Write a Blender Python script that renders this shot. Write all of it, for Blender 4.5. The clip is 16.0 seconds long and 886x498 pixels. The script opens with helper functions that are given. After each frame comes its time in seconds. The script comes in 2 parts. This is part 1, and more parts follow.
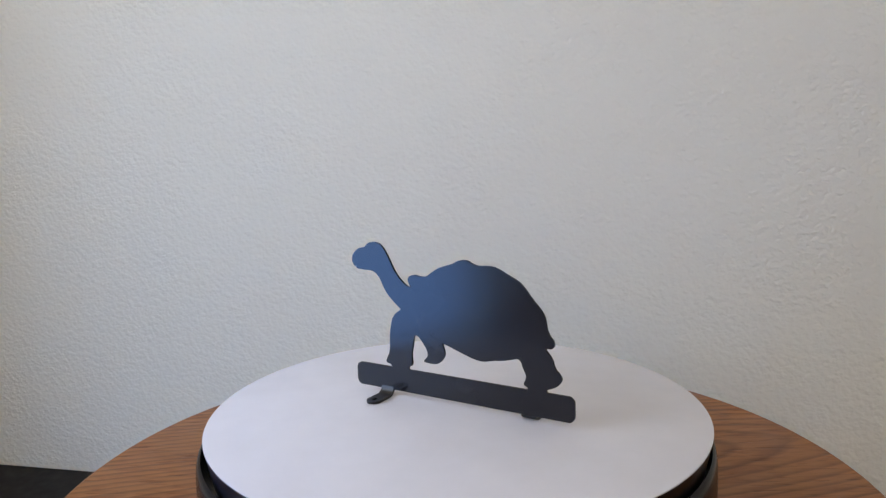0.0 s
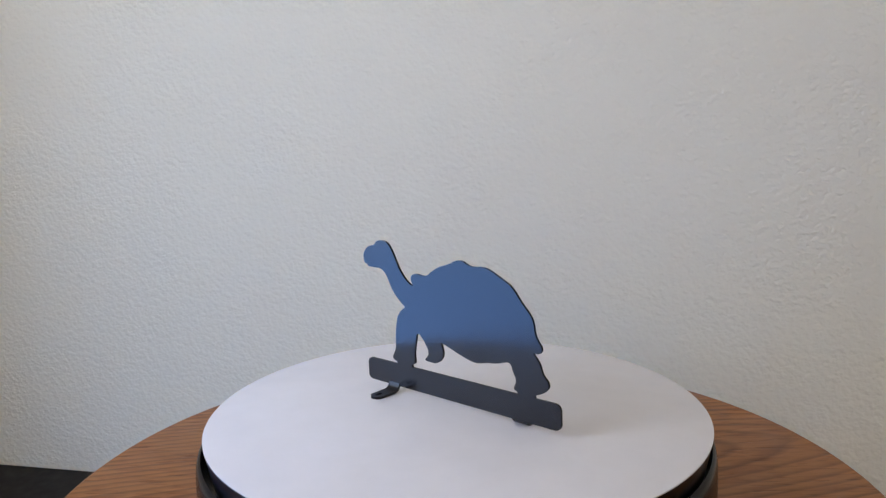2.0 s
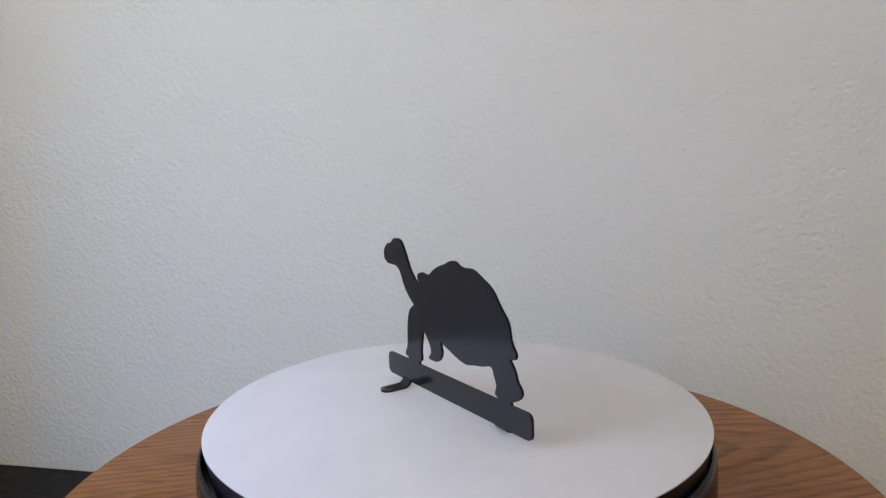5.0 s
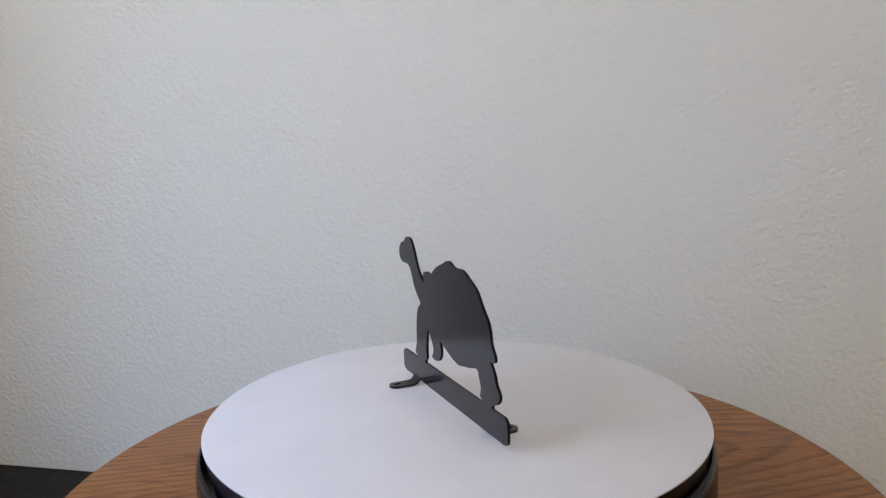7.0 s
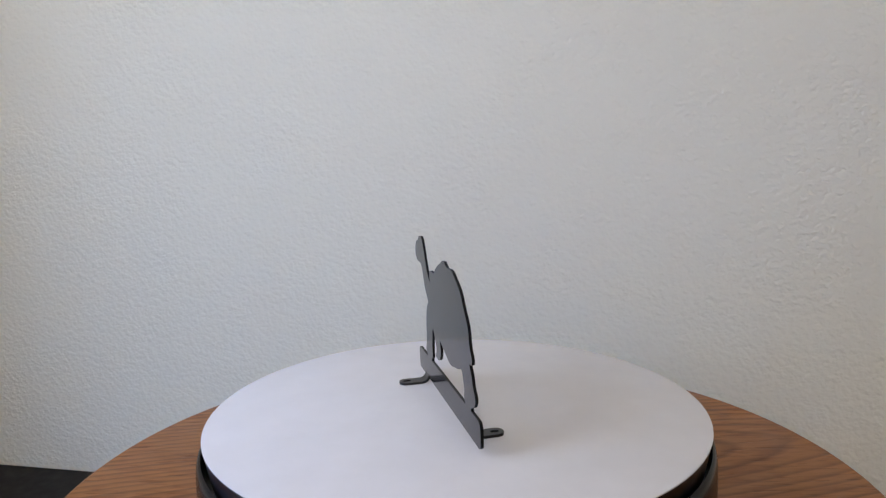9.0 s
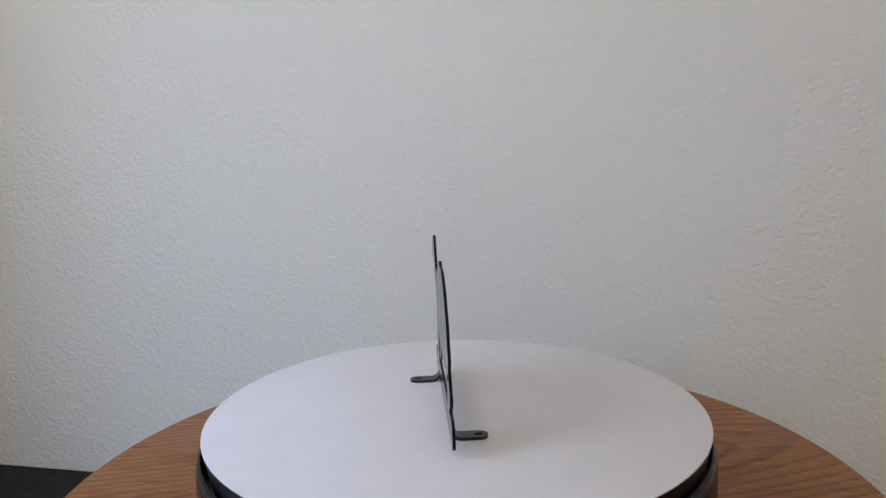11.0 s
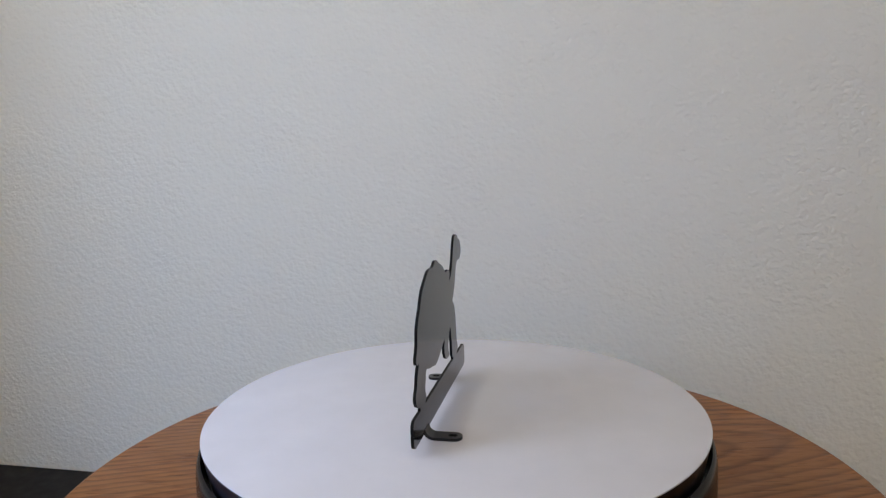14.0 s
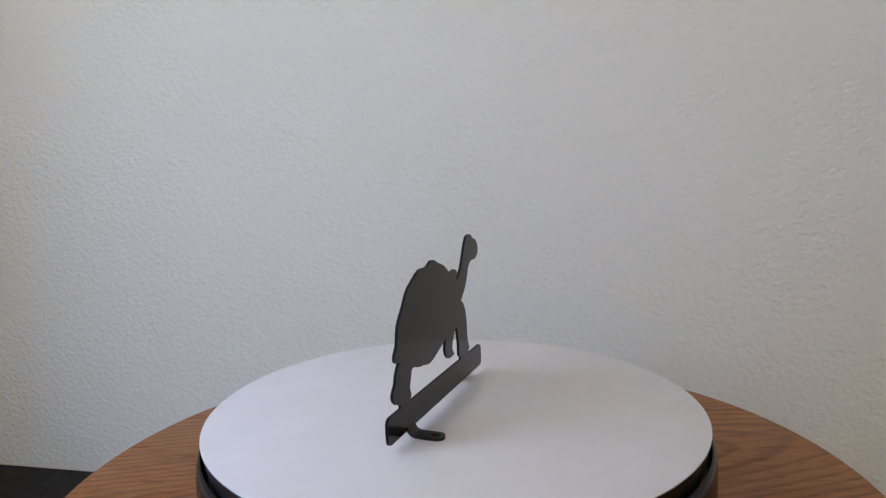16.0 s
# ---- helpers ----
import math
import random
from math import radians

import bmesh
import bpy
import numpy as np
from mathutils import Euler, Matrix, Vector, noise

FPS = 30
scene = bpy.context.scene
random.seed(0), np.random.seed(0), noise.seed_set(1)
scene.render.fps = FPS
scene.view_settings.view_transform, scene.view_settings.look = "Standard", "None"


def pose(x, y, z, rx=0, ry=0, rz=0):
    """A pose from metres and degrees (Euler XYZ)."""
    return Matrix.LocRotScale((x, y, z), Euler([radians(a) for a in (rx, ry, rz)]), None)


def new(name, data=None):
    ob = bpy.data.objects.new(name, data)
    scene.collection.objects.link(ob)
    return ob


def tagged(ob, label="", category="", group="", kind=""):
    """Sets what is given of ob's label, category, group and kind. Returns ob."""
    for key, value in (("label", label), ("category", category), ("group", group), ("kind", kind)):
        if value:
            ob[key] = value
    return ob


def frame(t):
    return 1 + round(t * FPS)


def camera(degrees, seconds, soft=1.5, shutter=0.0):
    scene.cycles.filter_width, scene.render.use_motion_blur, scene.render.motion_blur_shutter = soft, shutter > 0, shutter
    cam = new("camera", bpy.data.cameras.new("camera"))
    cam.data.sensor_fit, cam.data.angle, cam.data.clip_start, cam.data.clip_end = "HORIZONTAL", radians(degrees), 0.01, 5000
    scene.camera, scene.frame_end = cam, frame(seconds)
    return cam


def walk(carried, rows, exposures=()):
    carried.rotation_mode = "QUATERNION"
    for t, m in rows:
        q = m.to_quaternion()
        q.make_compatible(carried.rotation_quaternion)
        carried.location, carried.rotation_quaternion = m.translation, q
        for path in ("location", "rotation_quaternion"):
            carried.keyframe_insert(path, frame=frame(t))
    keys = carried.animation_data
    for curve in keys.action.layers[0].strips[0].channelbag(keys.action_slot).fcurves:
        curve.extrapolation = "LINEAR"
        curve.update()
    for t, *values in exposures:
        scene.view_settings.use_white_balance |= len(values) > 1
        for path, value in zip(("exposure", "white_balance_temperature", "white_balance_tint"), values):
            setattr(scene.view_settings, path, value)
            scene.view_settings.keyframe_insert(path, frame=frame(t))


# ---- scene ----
cam = camera(66.55, 16.0, soft=1.3)
EYE = pose(-0.00098, -0.33869, 0.12623, 82.412, 1.451, 0.277)
walk(cam, [(0.0, EYE), (16.0, EYE)], exposures=[(0.0, -0.12), (9.2, -0.11), (11.3, -0.25), (16.0, -0.26)])

# ---- measures (metres; the origin is the turntable's axis, on top of its white plate) ----
SPIN = 5.0               # degrees a second, clockwise from above
PLATE_R = 0.125
OFF = Vector((0.00093, -0.00025, 0.0))   # the plate sits a little off the axis
STAND_TURN = -31.2       # the ornament on the plate at the start
STAND_SHIFT = -0.0053
LEAN = -0.0134           # the ornament's sheet leans a little
TABLE_Z = -0.060
FLOOR_Z = -0.61
CEIL_Z = 1.80
ROOM = pose(0, 0, 0, 0, 0, -11.37)       # the room stands askew to the camera
WALL_Y = 0.419
WEST, EAST, SOUTH = -0.89, 2.10, -2.00
WIN = (-0.87, -0.116, -0.31, 1.35)       # the window in the west wall, close beside the table: along the wall, then height
SOUTH_FILL_GAP = (-0.60, 0.60, 0.10, 1.50)    # an opening added in the south wall, behind the camera, for unseen fill
ROOF_FILL_GAP = (-0.50, 0.30, -0.42, 0.38)    # and one added in the ceiling for fill from above

# ---- light ----
world = bpy.data.worlds.new("world")
scene.world = world
world.use_nodes = True
wn = world.node_tree
sky = wn.nodes.new("ShaderNodeTexSky")
sky.sky_type, sky.sun_disc = "NISHITA", False
sky.sun_elevation, sky.sun_rotation = radians(48), radians(120)
wn.links.new(sky.outputs[0], wn.nodes["Background"].inputs[0])
wn.nodes["Background"].inputs[1].default_value = 0.05
SKY_GLOW = 6.2      # daylight beyond the window beside the table
SOUTH_FILL_GLOW = 0.95   # of the warm fill panel added behind the camera
ROOF_FILL_GLOW = 3.3     # of the fill panel added over the table


# ---- materials ----
def material(name, base=(0.5, 0.5, 0.5), rough=0.5, metal=0.0, spec=0.5):
    m = bpy.data.materials.new(name)
    m.use_nodes = True
    b = m.node_tree.nodes["Principled BSDF"]
    b.inputs["Base Color"].default_value = (*base, 1)
    b.inputs["Roughness"].default_value = rough
    b.inputs["Metallic"].default_value = metal
    b.inputs["Specular IOR Level"].default_value = spec
    return m, m.node_tree, b


def node(nt, kind, **values):
    n = nt.nodes.new(kind)
    for key, value in values.items():
        n.inputs[key].default_value = value
    return n


def coords(nt, scale=(1, 1, 1), turn=(0, 0, 0)):
    tc = nt.nodes.new("ShaderNodeTexCoord")
    mp = nt.nodes.new("ShaderNodeMapping")
    mp.inputs["Scale"].default_value = scale
    mp.inputs["Rotation"].default_value = turn
    nt.links.new(tc.outputs["Object"], mp.inputs["Vector"])
    return mp.outputs["Vector"]


def noise_tex(nt, vec, scale, detail=3.0, rough=0.5, distort=0.0):
    n = node(nt, "ShaderNodeTexNoise", Scale=scale, Detail=detail, Roughness=rough, Distortion=distort)
    nt.links.new(vec, n.inputs["Vector"])
    return n.outputs["Fac"]


def ramp(nt, fac, stops):
    r = nt.nodes.new("ShaderNodeValToRGB")
    while len(r.color_ramp.elements) < len(stops):
        r.color_ramp.elements.new(0.5)
    for el, (at, colour) in zip(r.color_ramp.elements, stops):
        el.position = at
        el.color = (*colour, 1) if len(colour) == 3 else colour
    nt.links.new(fac, r.inputs["Fac"])
    return r.outputs["Color"]


def math_node(nt, op, a, b):
    n = nt.nodes.new("ShaderNodeMath")
    n.operation = op
    for i, v in enumerate((a, b)):
        if isinstance(v, (int, float)):
            n.inputs[i].default_value = v
        else:
            nt.links.new(v, n.inputs[i])
    return n.outputs[0]


def mix(nt, fac, a, b, blend="MIX"):
    n = nt.nodes.new("ShaderNodeMixRGB")
    n.blend_type = blend
    for key, v in (("Fac", fac), ("Color1", a), ("Color2", b)):
        if isinstance(v, (int, float)):
            n.inputs[key].default_value = v
        elif isinstance(v, tuple):
            n.inputs[key].default_value = (*v, 1)
        else:
            nt.links.new(v, n.inputs[key])
    return n.outputs[0]


def bump(nt, bsdf, height, distance, strength=1.0):
    n = node(nt, "ShaderNodeBump", Distance=distance, Strength=strength)
    nt.links.new(height, n.inputs["Height"])
    nt.links.new(n.outputs["Normal"], bsdf.inputs["Normal"])


def plaster(name, base):
    """Rolled-on wall texture: flattened blobs of a few millimetres in uneven patches, under matt paint."""
    m, nt, b = material(name, base, 0.75, spec=0.3)
    v = coords(nt, (0.9, 1, 1.1), (0, radians(20), 0))
    dabs = noise_tex(nt, v, 165, 1.0, 0.45)
    crumbs = noise_tex(nt, v, 340, 1.0, 0.5)
    few = ramp(nt, noise_tex(nt, v, 18, 3.0, 0.6), [(0.34, (0.7, 0.7, 0.7)), (0.64, (1, 1, 1))])
    h = math_node(nt, "MULTIPLY", math_node(nt, "ADD", dabs, math_node(nt, "MULTIPLY", crumbs, 0.35)), few)
    bump(nt, b, h, 0.0018, 1.0)
    soil = ramp(nt, noise_tex(nt, v, 3.0, 4.0, 0.6), [(0.3, tuple(c * 0.96 for c in base)), (0.7, base)])
    nt.links.new(soil, b.inputs["Base Color"])
    return m


def oak(name):
    m, nt, b = material(name, (0.3, 0.15, 0.07), 0.42, spec=0.25)
    v = coords(nt, (1, 1, 1), (0, 0, radians(-10)))
    # growth rings cut lengthwise: long nested loops that open along the boards
    heart = nt.nodes.new("ShaderNodeVectorMath")
    heart.operation = "SUBTRACT"
    heart.inputs[1].default_value = (-0.111, 0.005, 0.0)
    nt.links.new(v, heart.inputs[0])
    warp = nt.nodes.new("ShaderNodeVectorMath")
    warp.operation = "MULTIPLY"
    warp.inputs[1].default_value = (0.15, 1.0, 0.0)
    nt.links.new(heart.outputs[0], warp.inputs[0])
    w = nt.nodes.new("ShaderNodeTexWave")
    w.wave_type, w.rings_direction, w.wave_profile = "RINGS", "Z", "SAW"
    for key, value in (("Scale", 50.0), ("Distortion", 2.6), ("Detail", 3.0), ("Detail Scale", 1.2), ("Detail Roughness", 0.5)):
        w.inputs[key].default_value = value
    nt.links.new(warp.outputs[0], w.inputs["Vector"])
    bright = ramp(nt, w.outputs["Fac"], [(0.0, (0.31, 0.135, 0.050)), (0.45, (0.28, 0.119, 0.042)), (0.82, (0.150, 0.058, 0.020)), (1.0, (0.295, 0.127, 0.046))])
    calm = noise_tex(nt, coords(nt, (5, 22, 9), (0, 0, radians(-10))), 1.0, 2.0)
    rings = mix(nt, ramp(nt, calm, [(0.35, (0.0,) * 3), (0.65, (0.4,) * 3)]), bright, (0.31, 0.142, 0.055))
    tilt = (0, 0, radians(-10))
    lines = ramp(nt, noise_tex(nt, coords(nt, (26, 150, 60), tilt), 1.0, 4.0, 0.6, 1.0), [(0.36, (0.72, 0.63, 0.55)), (0.50, (0.97, 0.97, 0.97)), (0.7, (1.09, 1.09, 1.09))])
    pores = ramp(nt, noise_tex(nt, coords(nt, (48, 300, 200), tilt), 1.0, 2.0, 0.5), [(0.30, (0.55, 0.43, 0.33)), (0.42, (1, 1, 1))])
    broad = ramp(nt, noise_tex(nt, coords(nt, (2, 9, 9)), 2.0, 3.0), [(0.3, (0.84, 0.82, 0.80)), (0.7, (1.06, 1.05, 1.04))])
    c = mix(nt, 0.85, rings, lines, "MULTIPLY")
    c = mix(nt, 0.8, c, pores, "MULTIPLY")
    c = mix(nt, 1.0, c, broad, "MULTIPLY")
    nt.links.new(c, b.inputs["Base Color"])
    nt.links.new(ramp(nt, noise_tex(nt, v, 30, 3), [(0.3, (0.36,) * 3), (0.7, (0.5,) * 3)]), b.inputs["Roughness"])
    bump(nt, b, pores, 0.0003, 0.5)
    return m


def coat(name, base, rough, grain=0.0, spec=0.5, size=2500):
    """Satin paint or moulded plastic with a fine tooth and a slightly uneven sheen."""
    m, nt, b = material(name, base, rough, spec=spec)
    v = coords(nt)
    lo, hi = rough * 0.9, rough * 1.12
    nt.links.new(ramp(nt, noise_tex(nt, v, 60, 4), [(0.3, (lo,) * 3), (0.7, (hi,) * 3)]), b.inputs["Roughness"])
    tint = ramp(nt, noise_tex(nt, v, 25, 4, 0.6), [(0.3, tuple(c * 0.93 for c in base)), (0.7, base)])
    nt.links.new(tint, b.inputs["Base Color"])
    if grain:
        bump(nt, b, noise_tex(nt, v, size, 2), grain, 0.5)
    return m


def carpet(name, base):
    m, nt, b = material(name, base, 0.95, spec=0.1)
    v = coords(nt)
    tuft = noise_tex(nt, v, 260, 3, 0.7)
    nt.links.new(mix(nt, 1.0, base, ramp(nt, tuft, [(0.3, (0.7,) * 3), (0.7, (1.1,) * 3)]), "MULTIPLY"), b.inputs["Base Color"])
    bump(nt, b, tuft, 0.004, 0.8)
    return m


def graded_glow(name, strength, stops):
    """Sheet glowing beyond the window and added fill openings, low down to high up."""
    m = bpy.data.materials.new(name)
    m.use_nodes = True
    nt = m.node_tree
    nt.nodes.clear()
    tc = nt.nodes.new("ShaderNodeTexCoord")
    sep = nt.nodes.new("ShaderNodeSeparateXYZ")
    nt.links.new(tc.outputs["Generated"], sep.inputs[0])
    em = nt.nodes.new("ShaderNodeEmission")
    em.inputs["Strength"].default_value = strength
    nt.links.new(ramp(nt, sep.outputs["Z"], stops), em.inputs["Color"])
    out = nt.nodes.new("ShaderNodeOutputMaterial")
    nt.links.new(em.outputs[0], out.inputs[0])
    return m


WALL = plaster("wall_plaster", (0.855, 0.805, 0.68))
ROOM_PAINT = plaster("room_paint", (0.70, 0.635, 0.53))
CEILING = plaster("ceiling_plaster", (0.80, 0.78, 0.74))
OAK = oak("oak")
WHITE = coat("white_laminate", (0.675, 0.67, 0.735), 0.42, 0.00004, spec=0.35)
BLACK_PLASTIC = coat("black_plastic", (0.008, 0.0075, 0.010), 0.24, spec=0.26)
RIM_PLASTIC = coat("matt_black_plastic", (0.008, 0.007, 0.011), 0.34, spec=0.15)
BLACK_STEEL = coat("black_powder_coat", (0.012, 0.0115, 0.0145), 0.15, 0.000016, spec=0.4)
TAB_STEEL = coat("black_bent_steel", (0.012, 0.0115, 0.0135), 0.30, 0.000016, spec=0.35)
CUT_EDGE = coat("black_cut_edge", (0.008, 0.008, 0.009), 0.5, spec=0.12)
BLACK_BOARD = coat("black_board", (0.009, 0.0083, 0.0093), 0.6, spec=0.22)
CARPET = carpet("beige_carpet", (0.40, 0.33, 0.26))
GLOW = graded_glow("daylight", SKY_GLOW, [(0.0, (0.23, 0.47, 1.10)), (0.15, (0.24, 0.49, 1.10)), (0.30, (0.55, 0.81, 1.34)), (0.50, (0.63, 0.84, 1.28)), (0.65, (0.88, 0.91, 0.97)), (1.0, (0.88, 0.91, 0.97))])
ROOF_FILL = graded_glow("roof_fill", ROOF_FILL_GLOW, [(0.0, (1.07, 0.96, 0.76)), (1.0, (1.07, 0.96, 0.76))])
SOUTH_FILL = graded_glow("south_fill", SOUTH_FILL_GLOW, [(0.0, (1.07, 0.79, 0.52)), (1.0, (1.07, 0.79, 0.52))])


# ---- building helpers ----
def mesh_of(name, bm, mat, smooth=False):
    bmesh.ops.recalc_face_normals(bm, faces=bm.faces[:])
    me = bpy.data.meshes.new(name)
    bm.to_mesh(me)
    bm.free()
    me.materials.append(mat)
    if smooth:
        me.shade_smooth()
        me.set_sharp_from_angle(angle=radians(35))
    return me


def part(name, bm, mat, parent, label="", smooth=False):
    ob = new(name, mesh_of(name, bm, mat, smooth))
    ob.parent = parent
    return tagged(ob, label)


def box(bm, lo, hi, m=None):
    made = bmesh.ops.create_cube(bm, size=1.0)["verts"]
    for v in made:
        v.co = Vector([lo[i] + (v.co[i] + 0.5) * (hi[i] - lo[i]) for i in range(3)])
        if m:
            v.co = m @ v.co
    return made


def bevelled_box(lo, hi, width, m=None, segments=2):
    bm = bmesh.new()
    box(bm, lo, hi, m)
    bmesh.ops.bevel(bm, geom=bm.edges[:], offset=width, segments=segments, profile=0.5, affect="EDGES")
    return bm


def lathe(profile, steps=128, centre=(0, 0)):
    """Turns a profile of (radius, height) about the upright axis; radius 0 closes an end."""
    bm = bmesh.new()
    rings = []
    for r, z in profile:
        if r == 0:
            rings.append([bm.verts.new((centre[0], centre[1], z))])
        else:
            rings.append([bm.verts.new((centre[0] + r * math.cos(2 * math.pi * i / steps), centre[1] + r * math.sin(2 * math.pi * i / steps), z)) for i in range(steps)])
    for a, b in zip(rings, rings[1:]):
        for i in range(steps):
            j = (i + 1) % steps
            if len(a) == 1:
                bm.faces.new((a[0], b[i], b[j]))
            elif len(b) == 1:
                bm.faces.new((a[i], a[j], b[0]))
            else:
                bm.faces.new((a[i], a[j], b[j], b[i]))
    return bm


def spline(points, steps=4):
    """A smooth line through the points, ends kept."""
    pts = [Vector(p) for p in points]
    pts = [pts[0] * 2 - pts[1]] + pts + [pts[-1] * 2 - pts[-2]]
    out = []
    for a, b, c, d in zip(pts, pts[1:], pts[2:], pts[3:]):
        for k in range(steps):
            t = k / steps
            out.append(0.5 * (2 * b + (c - a) * t + (2 * a - 5 * b + 4 * c - d) * t * t + (3 * b - a - 3 * c + d) * t ** 3))
    return out + [pts[-2]]


def rounded(u0, u1, v0, v1, r, steps=6):
    out = []
    for cu, cv, start in ((u1 - r, v1 - r, 0), (u0 + r, v1 - r, 90), (u0 + r, v0 + r, 180), (u1 - r, v0 + r, 270)):
        for k in range(steps + 1):
            a = radians(start + 90 * k / steps)
            out.append(Vector((cu + r * math.cos(a), cv + r * math.sin(a))))
    return out


def sheet(outline, thick, lean=0.0):
    """A sheet-metal blank: the outline (along, up) in millimetres, cut out of plate of that thickness."""
    bm = bmesh.new()
    sides = []
    for n in (-thick / 2, thick / 2):
        ring = [bm.verts.new((p[0] * 0.001, n + p[1] * 0.001 * lean, p[1] * 0.001)) for p in outline]
        bm.faces.new(ring if n > 0 else ring[::-1])
        sides.append(ring)
    count = len(outline)
    for i in range(count):
        j = (i + 1) % count
        bm.faces.new((sides[0][i], sides[0][j], sides[1][j], sides[1][i])).material_index = 1
    bm.normal_update()
    bmesh.ops.triangulate(bm, faces=[f for f in bm.faces if len(f.verts) > 4])
    return bm


# ---- the room ----
T = 0.12


def wall(name, blocks, label, mat=WALL):
    bm = bmesh.new()
    for lo, hi in blocks:
        box(bm, lo, hi)
    ob = new(name, mesh_of(name, bm, mat))
    ob.matrix_basis = ROOM
    return tagged(ob, label, "wall", kind="structure")


def glow_sheet(lo, hi, mat, label):
    bm = bmesh.new()
    box(bm, lo, hi)
    ob = new("backdrop", mesh_of("backdrop", bm, mat))
    ob.matrix_basis = ROOM
    tagged(ob, label, "sky", kind="structure")


def build_room():
    wall("wall_north", [((WEST - T, WALL_Y, FLOOR_Z), (EAST + T, WALL_Y + T, CEIL_Z))], "off-white painted wall with rolled plaster texture")
    x0, x1, z0, z1 = SOUTH_FILL_GAP
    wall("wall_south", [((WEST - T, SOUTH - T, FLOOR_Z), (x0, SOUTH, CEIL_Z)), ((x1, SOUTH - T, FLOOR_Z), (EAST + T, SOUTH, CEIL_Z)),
                        ((x0, SOUTH - T, FLOOR_Z), (x1, SOUTH, z0)), ((x0, SOUTH - T, z1), (x1, SOUTH, CEIL_Z))], "cream painted wall with an added opening for fill light", ROOM_PAINT)
    # unseen panel added to warm the north wall; no window is known here
    glow_sheet((x0 - 0.05, SOUTH - T - 0.05, z0 - 0.05), (x1 + 0.05, SOUTH - T - 0.03, z1 + 0.05), SOUTH_FILL, "added warm fill panel behind the south wall opening")
    wall("wall_east", [((EAST, SOUTH, FLOOR_Z), (EAST + T, WALL_Y, CEIL_Z))], "cream painted wall across the room", ROOM_PAINT)
    y0, y1, z0, z1 = WIN
    wall("wall_west", [((WEST - T, SOUTH, FLOOR_Z), (WEST, y0, CEIL_Z)), ((WEST - T, y1, FLOOR_Z), (WEST, WALL_Y, CEIL_Z)),
                       ((WEST - T, y0, FLOOR_Z), (WEST, y1, z0)), ((WEST - T, y0, z1), (WEST, y1, CEIL_Z))], "off-white wall with a tall window opening")
    glow_sheet((WEST - T - 0.05, y0 - 0.05, z0 - 0.05), (WEST - T - 0.03, y1 + 0.05, z1 + 0.05), GLOW, "blue daylight beyond the low window")
    bm = bmesh.new()
    box(bm, (WEST - T, SOUTH - T, FLOOR_Z - 0.1), (EAST + T, WALL_Y + T, FLOOR_Z))
    floor = new("floor", mesh_of("floor", bm, CARPET))
    floor.matrix_basis = ROOM
    tagged(floor, "beige carpeted floor of the room", "floor", kind="structure")
    rx0, rx1, ry0, ry1 = ROOF_FILL_GAP
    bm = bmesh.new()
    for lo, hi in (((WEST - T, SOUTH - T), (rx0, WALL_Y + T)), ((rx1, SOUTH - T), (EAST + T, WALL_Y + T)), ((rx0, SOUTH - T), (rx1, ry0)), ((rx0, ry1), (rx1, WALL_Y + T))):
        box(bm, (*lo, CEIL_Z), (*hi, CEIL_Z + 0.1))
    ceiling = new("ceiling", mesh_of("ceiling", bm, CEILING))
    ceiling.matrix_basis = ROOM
    tagged(ceiling, "white plaster ceiling with an added square opening for fill light", "ceiling", kind="structure")
    # overhead fill added to brighten plate and wall; no roof light is known
    glow_sheet((rx0 - 0.05, ry0 - 0.05, CEIL_Z + 0.13), (rx1 + 0.05, ry1 + 0.05, CEIL_Z + 0.15), ROOF_FILL, "added pale fill panel over the ceiling opening")


def build_cabinet():
    """Low black unit against the wall; only its top shows beside the table."""
    top = -0.28
    cab = tagged(new("low_cabinet"), "low black cabinet standing against the textured wall", "cabinet")
    cab.matrix_basis = ROOM @ pose(-0.63, WALL_Y - 0.20, FLOOR_Z)
    h = top - FLOOR_Z
    part("top", bevelled_box((-0.25, -0.20, h - 0.022), (0.25, 0.198, h), 0.0015), BLACK_BOARD, cab)
    part("body", bevelled_box((-0.24, -0.185, 0.0), (0.24, 0.196, h - 0.022), 0.001), BLACK_BOARD, cab)
    for x0 in (-0.238, 0.002):
        part("door", bevelled_box((x0, -0.203, 0.03), (x0 + 0.236, -0.185, h - 0.026), 0.0015), BLACK_BOARD, cab)
    return cab


def build_table():
    cx, cy, r = 0.0045, 0.0377, 0.2302
    table = tagged(new("side_table"), "round oak side table with open grain and eased edge", "table")
    table.matrix_basis = pose(cx, cy, FLOOR_Z)
    h = TABLE_Z - FLOOR_Z
    edge = [(r - 0.0025 + 0.0025 * math.sin(radians(a)), h - 0.0025 + 0.0025 * math.cos(radians(a))) for a in range(0, 91, 15)]
    prof = [(0, h)] + edge + [(r, h - 0.018), (r - 0.004, h - 0.023), (0, h - 0.023)]
    part("tabletop", lathe(prof, 192), OAK, table, smooth=True)
    part("apron", lathe([(0.0, h - 0.0235), (0.165, h - 0.0235), (0.165, h - 0.075), (0.150, h - 0.075), (0.150, h - 0.026), (0.0, h - 0.026)], 96), OAK, table, smooth=True)
    for k in range(4):
        a = radians(45 + 90 * k)
        x, y = 0.145 * math.cos(a), 0.145 * math.sin(a)
        part("leg", lathe([(0, 0), (0.011, 0), (0.013, 0.01), (0.019, h - 0.03), (0, h - 0.03)], 24, (x, y)), OAK, table, smooth=True)
    return table


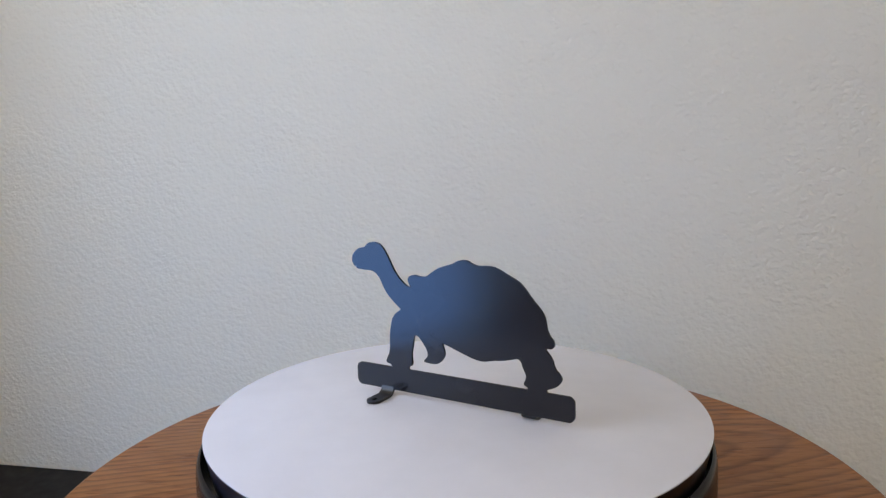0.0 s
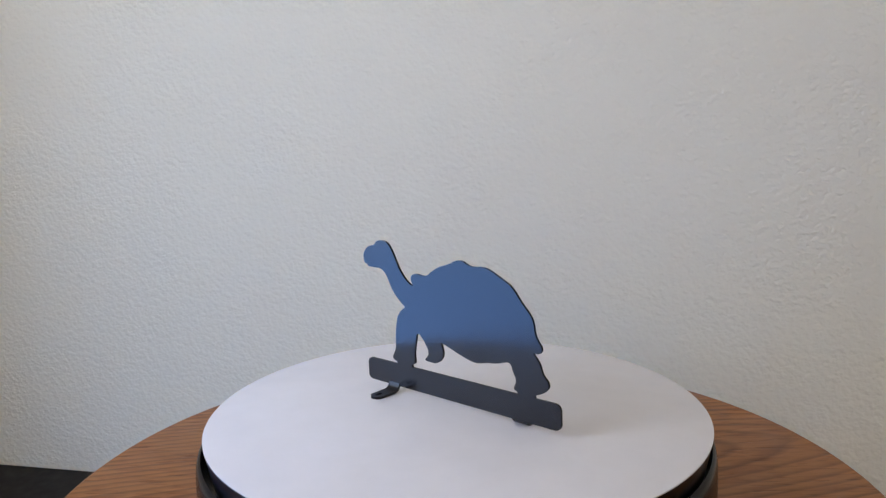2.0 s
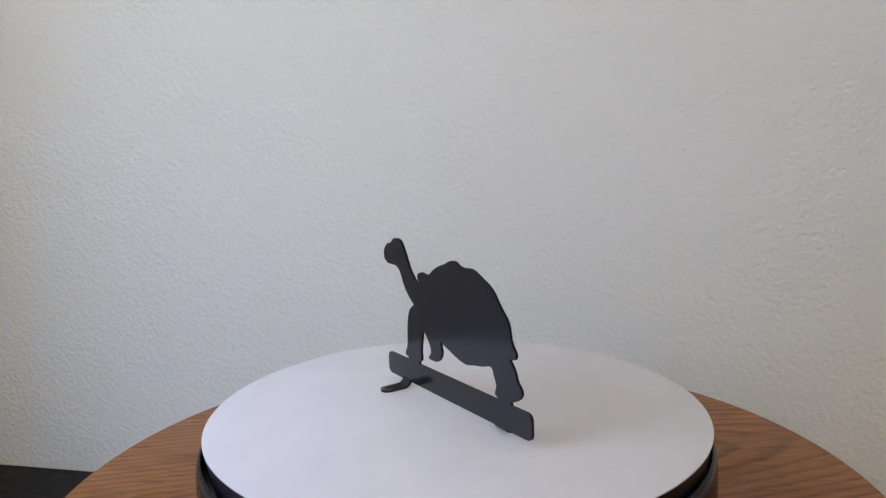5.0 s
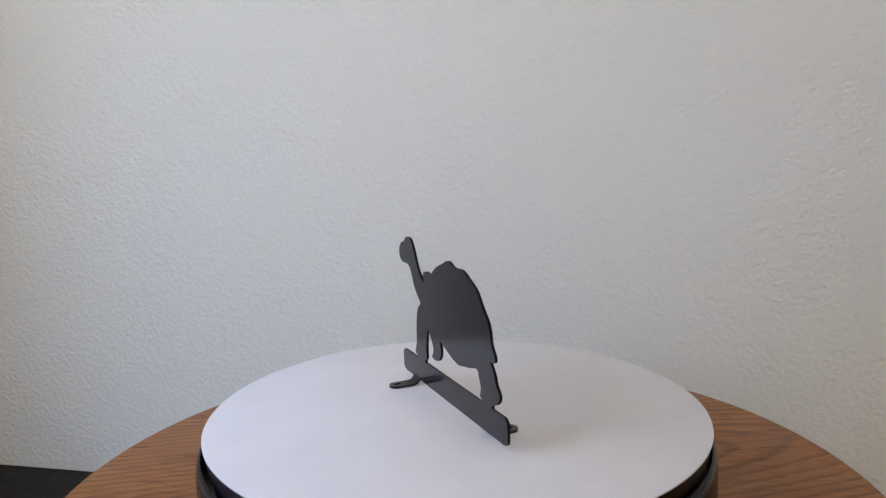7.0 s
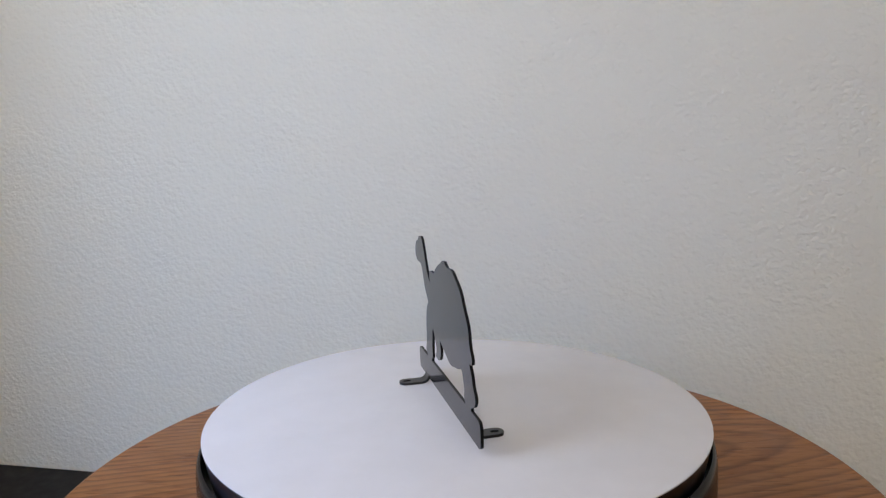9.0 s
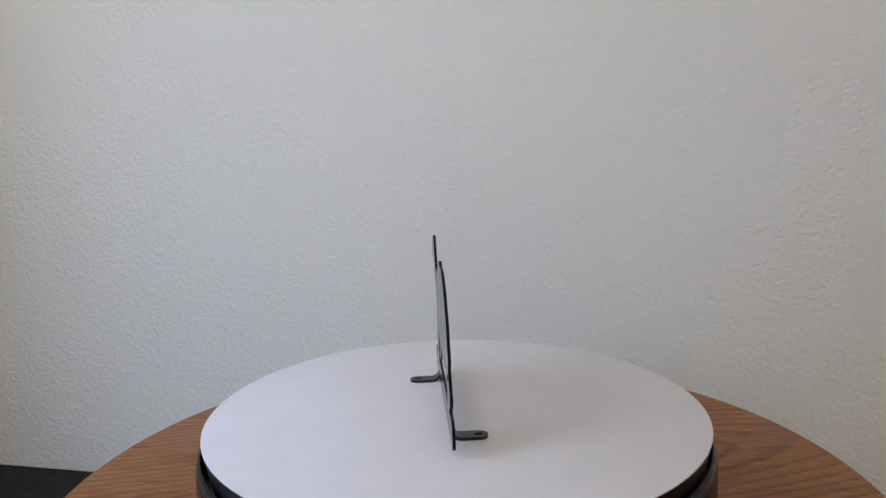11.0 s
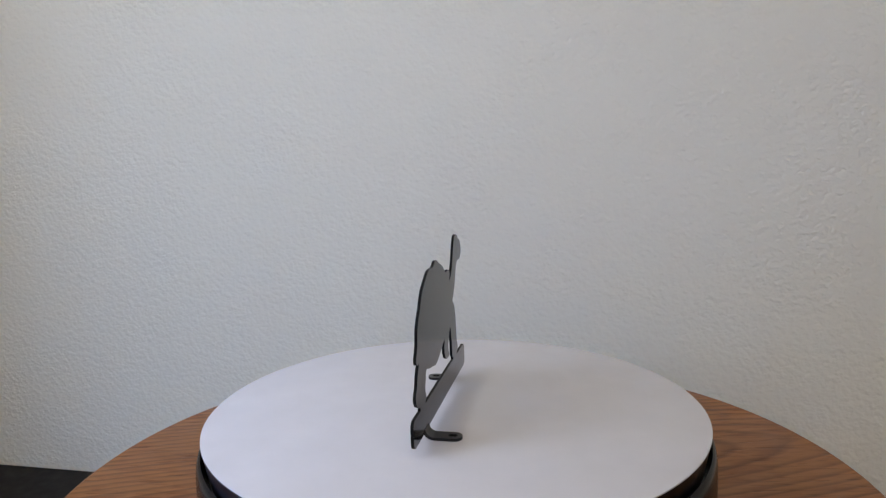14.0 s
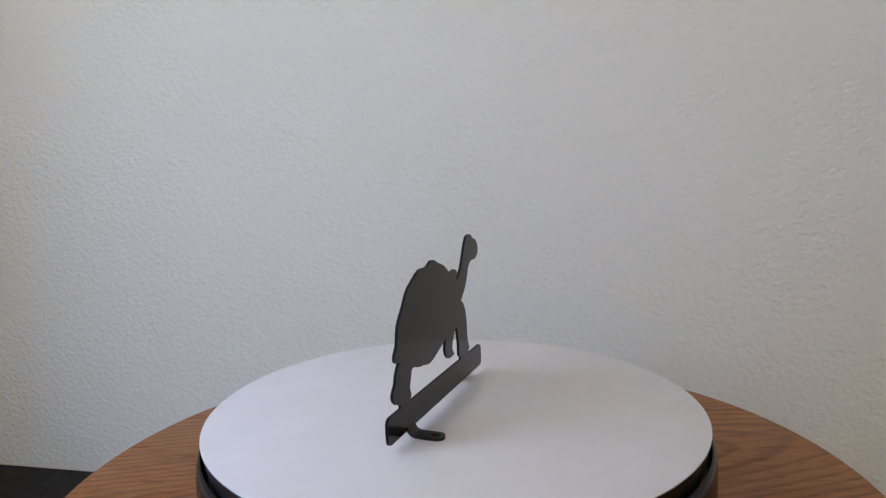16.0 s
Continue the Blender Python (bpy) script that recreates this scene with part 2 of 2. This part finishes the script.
def build_turntable():
    tt = tagged(new("turntable"), "motorised display turntable with white plate on black base", "turntable")
    tt.matrix_basis = pose(0, 0, TABLE_Z)
    h = -TABLE_Z
    base = [(0, 0.0), (0.118, 0.0), (0.1245, 0.002), (0.1268, 0.008), (0.1282, 0.022), (0.1283, 0.036), (0.1281, 0.0440), (0.1278, 0.0470), (0.1273, 0.0492), (0.1266, 0.0504),
            (0.1258, 0.0508), (0.1255, 0.0500), (0.1255, 0.034), (0, 0.034)]
    part("base", lathe(base, 192), BLACK_PLASTIC, tt, "glossy black plastic base", smooth=True)
    platter = new("platter")
    platter.parent = tt
    platter.matrix_basis = pose(0, 0, h)
    r = PLATE_R
    bm = lathe([(0, -0.0007), (r - 0.0006, -0.0007), (r - 0.0002, -0.0012), (r - 0.0030, -0.0160), (r - 0.006, -0.0175), (r - 0.012, -0.0175), (r - 0.012, -0.0240), (0, -0.0240)], 192, OFF[:2])
    part("platter_rim", bm, RIM_PLASTIC, platter, "black rim under the white plate", smooth=True)
    bm = lathe([(0, 0.0), (r - 0.0003, 0.0), (r, -0.0002), (r, -0.0006), (r - 0.0002, -0.0007), (0, -0.0007)], 192, OFF[:2])
    part("plate", bm, WHITE, platter, "smooth white round top plate", smooth=True)
    return tt, platter


# ---- the tortoise ornament: outline by stretches, millimetres along and up ----
HEAD = [(-58.4, 70.0), (-59.4, 72.5), (-59.2, 75.3), (-57.9, 77.3), (-55.8, 79.2), (-53.1, 80.2), (-50.8, 80.6), (-48.8, 82.5), (-46.0, 83.4), (-42.6, 83.3),
        (-40.1, 82.2), (-38.0, 80.0), (-36.3, 77.3), (-34.6, 74.2), (-32.3, 69.8), (-29.9, 66.3), (-26.9, 63.3), (-24.4, 61.5), (-21.6, 60.7)]
SHELL = [(-21.6, 60.7), (-23.3, 63.9), (-22.9, 65.9), (-21.2, 67.0), (-18.8, 67.4), (-16.1, 67.0), (-13.3, 66.9), (-11.2, 67.6), (-8.4, 69.6), (-4.6, 71.8),
         (-0.6, 73.3), (3.6, 74.6), (7.0, 76.2), (9.6, 76.8), (12.5, 76.6), (15.5, 75.2), (18.7, 74.5), (24.7, 74.7), (28.5, 73.9), (32.4, 72.0), (39.7, 68.2),
         (42.8, 65.4), (45.6, 61.8), (48.2, 58.7), (50.9, 55.8), (52.6, 53.0), (53.4, 50.3), (54.0, 46.6), (55.5, 43.4), (57.0, 41.5), (57.5, 39.6), (56.7, 38.0), (55.2, 37.5), (52.7, 37.6)]
HIND_BACK = [(52.7, 37.6), (53.6, 36.3), (55.2, 34.3), (56.6, 32.0), (57.2, 29.7), (58.3, 27.7), (59.9, 26.0), (60.9, 24.2), (60.6, 22.2), (59.0, 20.2), (56.7, 18.8), (54.2, 17.8), (53.3, 17.0), (53.6, 16.0)]
HIND_FRONT = [(43.9, 16.0), (43.5, 17.3), (42.1, 18.0), (41.8, 19.2), (42.7, 21.2), (42.9, 23.2), (41.9, 25.5), (41.0, 27.4), (40.7, 28.9), (39.8, 30.0), (38.4, 30.5), (36.6, 30.1)]
BELLY = [(36.6, 30.1), (32.7, 29.0), (29.0, 28.3), (26.2, 28.0), (22.8, 27.2), (19.6, 26.7), (16.4, 27.0), (12.9, 27.8), (9.1, 29.0), (3.5, 30.9), (-3.4, 33.3)]
RAISED_LEG = [(-3.4, 33.3), (-3.1, 31.5), (-2.5, 29.2), (-2.3, 27.5), (-3.0, 25.3), (-4.5, 23.3), (-6.6, 21.9), (-9.0, 21.4), (-12.6, 21.5), (-14.8, 21.8), (-14.7, 22.8), (-13.1, 24.5),
              (-12.6, 26.1), (-13.0, 28.2), (-14.5, 30.7), (-16.5, 33.3), (-18.1, 35.0), (-19.6, 35.5), (-20.7, 34.5)]
FORE_BACK = [(-20.7, 34.5), (-21.2, 32.3), (-21.8, 29.2), (-22.6, 25.4), (-22.7, 22.3), (-22.5, 20.2), (-23.0, 18.5), (-24.4, 17.7), (-25.0, 17.0), (-24.8, 16.0)]
FORE_FRONT = [(-35.5, 16.0), (-36.6, 17.5), (-38.7, 18.2), (-39.3, 19.5), (-38.2, 21.8), (-37.0, 24.4), (-36.5, 28.2), (-36.4, 32.3), (-35.9, 36.2), (-34.9, 40.9), (-33.6, 44.0), (-31.3, 46.5), (-28.3, 48.6)]
THROAT = [(-28.3, 48.6), (-30.2, 50.0), (-33.2, 52.5), (-36.0, 55.2), (-38.1, 58.1), (-39.8, 61.1), (-41.2, 63.9), (-43.2, 66.3), (-45.8, 67.8), (-48.0, 68.2), (-51.9, 68.2), (-55.0, 68.5), (-56.5, 68.9), (-56.9, 69.8), (-58.4, 70.0)]
SHEET_T = 0.0014


def foot_tab(u, side):
    """A strip bent from the bar's lower edge to lie flat on the plate, round-ended, with a slotted screw hole."""
    half, reach, th = 0.0039, 0.0172, SHEET_T
    hole_at, hole_l, hole_w = 0.0128, 0.0014, 0.0012
    bm = bmesh.new()
    # flat blank with its hole: an outer and an inner ring of equal counts
    steps = 40
    outer, inner = [], []
    flat0 = 0.0062
    for k in range(steps):
        a = 2 * math.pi * k / steps
        c, s = math.cos(a), math.sin(a)
        inner.append((hole_at + hole_l * c + (0.0008 if c > 0 else -0.0008), hole_w * s))
        if c > 0:
            outer.append((reach - half + half * c, half * s))
        else:
            x = hole_at + (hole_at - flat0) * max(-1.0, c * 1.42)
            outer.append((x, half * max(-1.0, min(1.0, s * 1.42))))
    layers = []
    for z in (0.0, th):
        layers.append(([bm.verts.new((u + y, side * x, z)) for x, y in outer], [bm.verts.new((u + y, side * x, z)) for x, y in inner]))
    for k in range(steps):
        j = (k + 1) % steps
        for o, i in layers:
            bm.faces.new((o[k], o[j], i[j], i[k]))
        bm.faces.new((layers[0][0][k], layers[0][0][j], layers[1][0][j], layers[1][0][k]))
        bm.faces.new((layers[0][1][k], layers[0][1][j], layers[1][1][j], layers[1][1][k]))
    # the bend up to the bar
    path = [(0.0075, 0.0), (0.0058, 0.0), (0.0044, 0.0003), (0.0032, 0.0008), (0.0022, 0.0016), (0.0014, 0.0027), (0.0008, 0.0044)]
    inside = [(0.0075, th), (0.0060, th), (0.0049, th + 0.0002), (0.0040, th + 0.0006), (0.0032, th + 0.0013), (0.0026, th + 0.0022), (0.0021, th + 0.0036)]
    sides = []
    for w in (-half, half):
        sides.append(([bm.verts.new((u + w, side * (x - 0.0013), z)) for x, z in path], [bm.verts.new((u + w, side * (x - 0.0013), z)) for x, z in inside]))
    for k in range(len(path) - 1):
        for layer in (0, 1):
            bm.faces.new((sides[0][layer][k], sides[0][layer][k + 1], sides[1][layer][k + 1], sides[1][layer][k]))
        for w in (0, 1):
            bm.faces.new((sides[w][0][k], sides[w][0][k + 1], sides[w][1][k + 1], sides[w][1][k]))
    return bm


def build_tortoise():
    stand = tagged(new("tortoise_ornament"), "black cut-metal tortoise silhouette on a bar with foot tabs", "ornament")
    outline = []
    for stretch in (HEAD, SHELL, HIND_BACK, HIND_FRONT, BELLY, RAISED_LEG, FORE_BACK, FORE_FRONT, THROAT):
        line = spline(stretch)
        outline += line if stretch in (HIND_BACK, FORE_BACK) else line[:-1]
    for ob in (part("silhouette", sheet(outline, SHEET_T, LEAN), BLACK_STEEL, stand, "satin black tortoise cut from sheet metal"),
               part("base_bar", sheet(rounded(-59.6, 67.2, 3.4, 16.0, 3.2), SHEET_T, LEAN), BLACK_STEEL, stand)):
        ob.data.materials.append(CUT_EDGE)
    part("foot_tab", foot_tab(-0.0392, -1), TAB_STEEL, stand, "bent foot tab with a screw hole", smooth=True)
    part("foot_tab", foot_tab(0.0435, 1), TAB_STEEL, stand, "bent foot tab with a screw hole", smooth=True)
    return stand


build_room()
build_cabinet()
build_table()
turntable, platter = build_turntable()
tortoise = build_tortoise()


def motions():
    times = [0.5 * k for k in range(33)]
    walk(platter, [(t, pose(0, 0, -TABLE_Z, 0, 0, -SPIN * t)) for t in times])
    seat = Matrix.Translation(OFF) @ pose(0, 0, 0, 0, 0, STAND_TURN) @ pose(0, STAND_SHIFT, 0)
    walk(tortoise, [(t, pose(0, 0, 0, 0, 0, -SPIN * t) @ seat) for t in times])


motions()
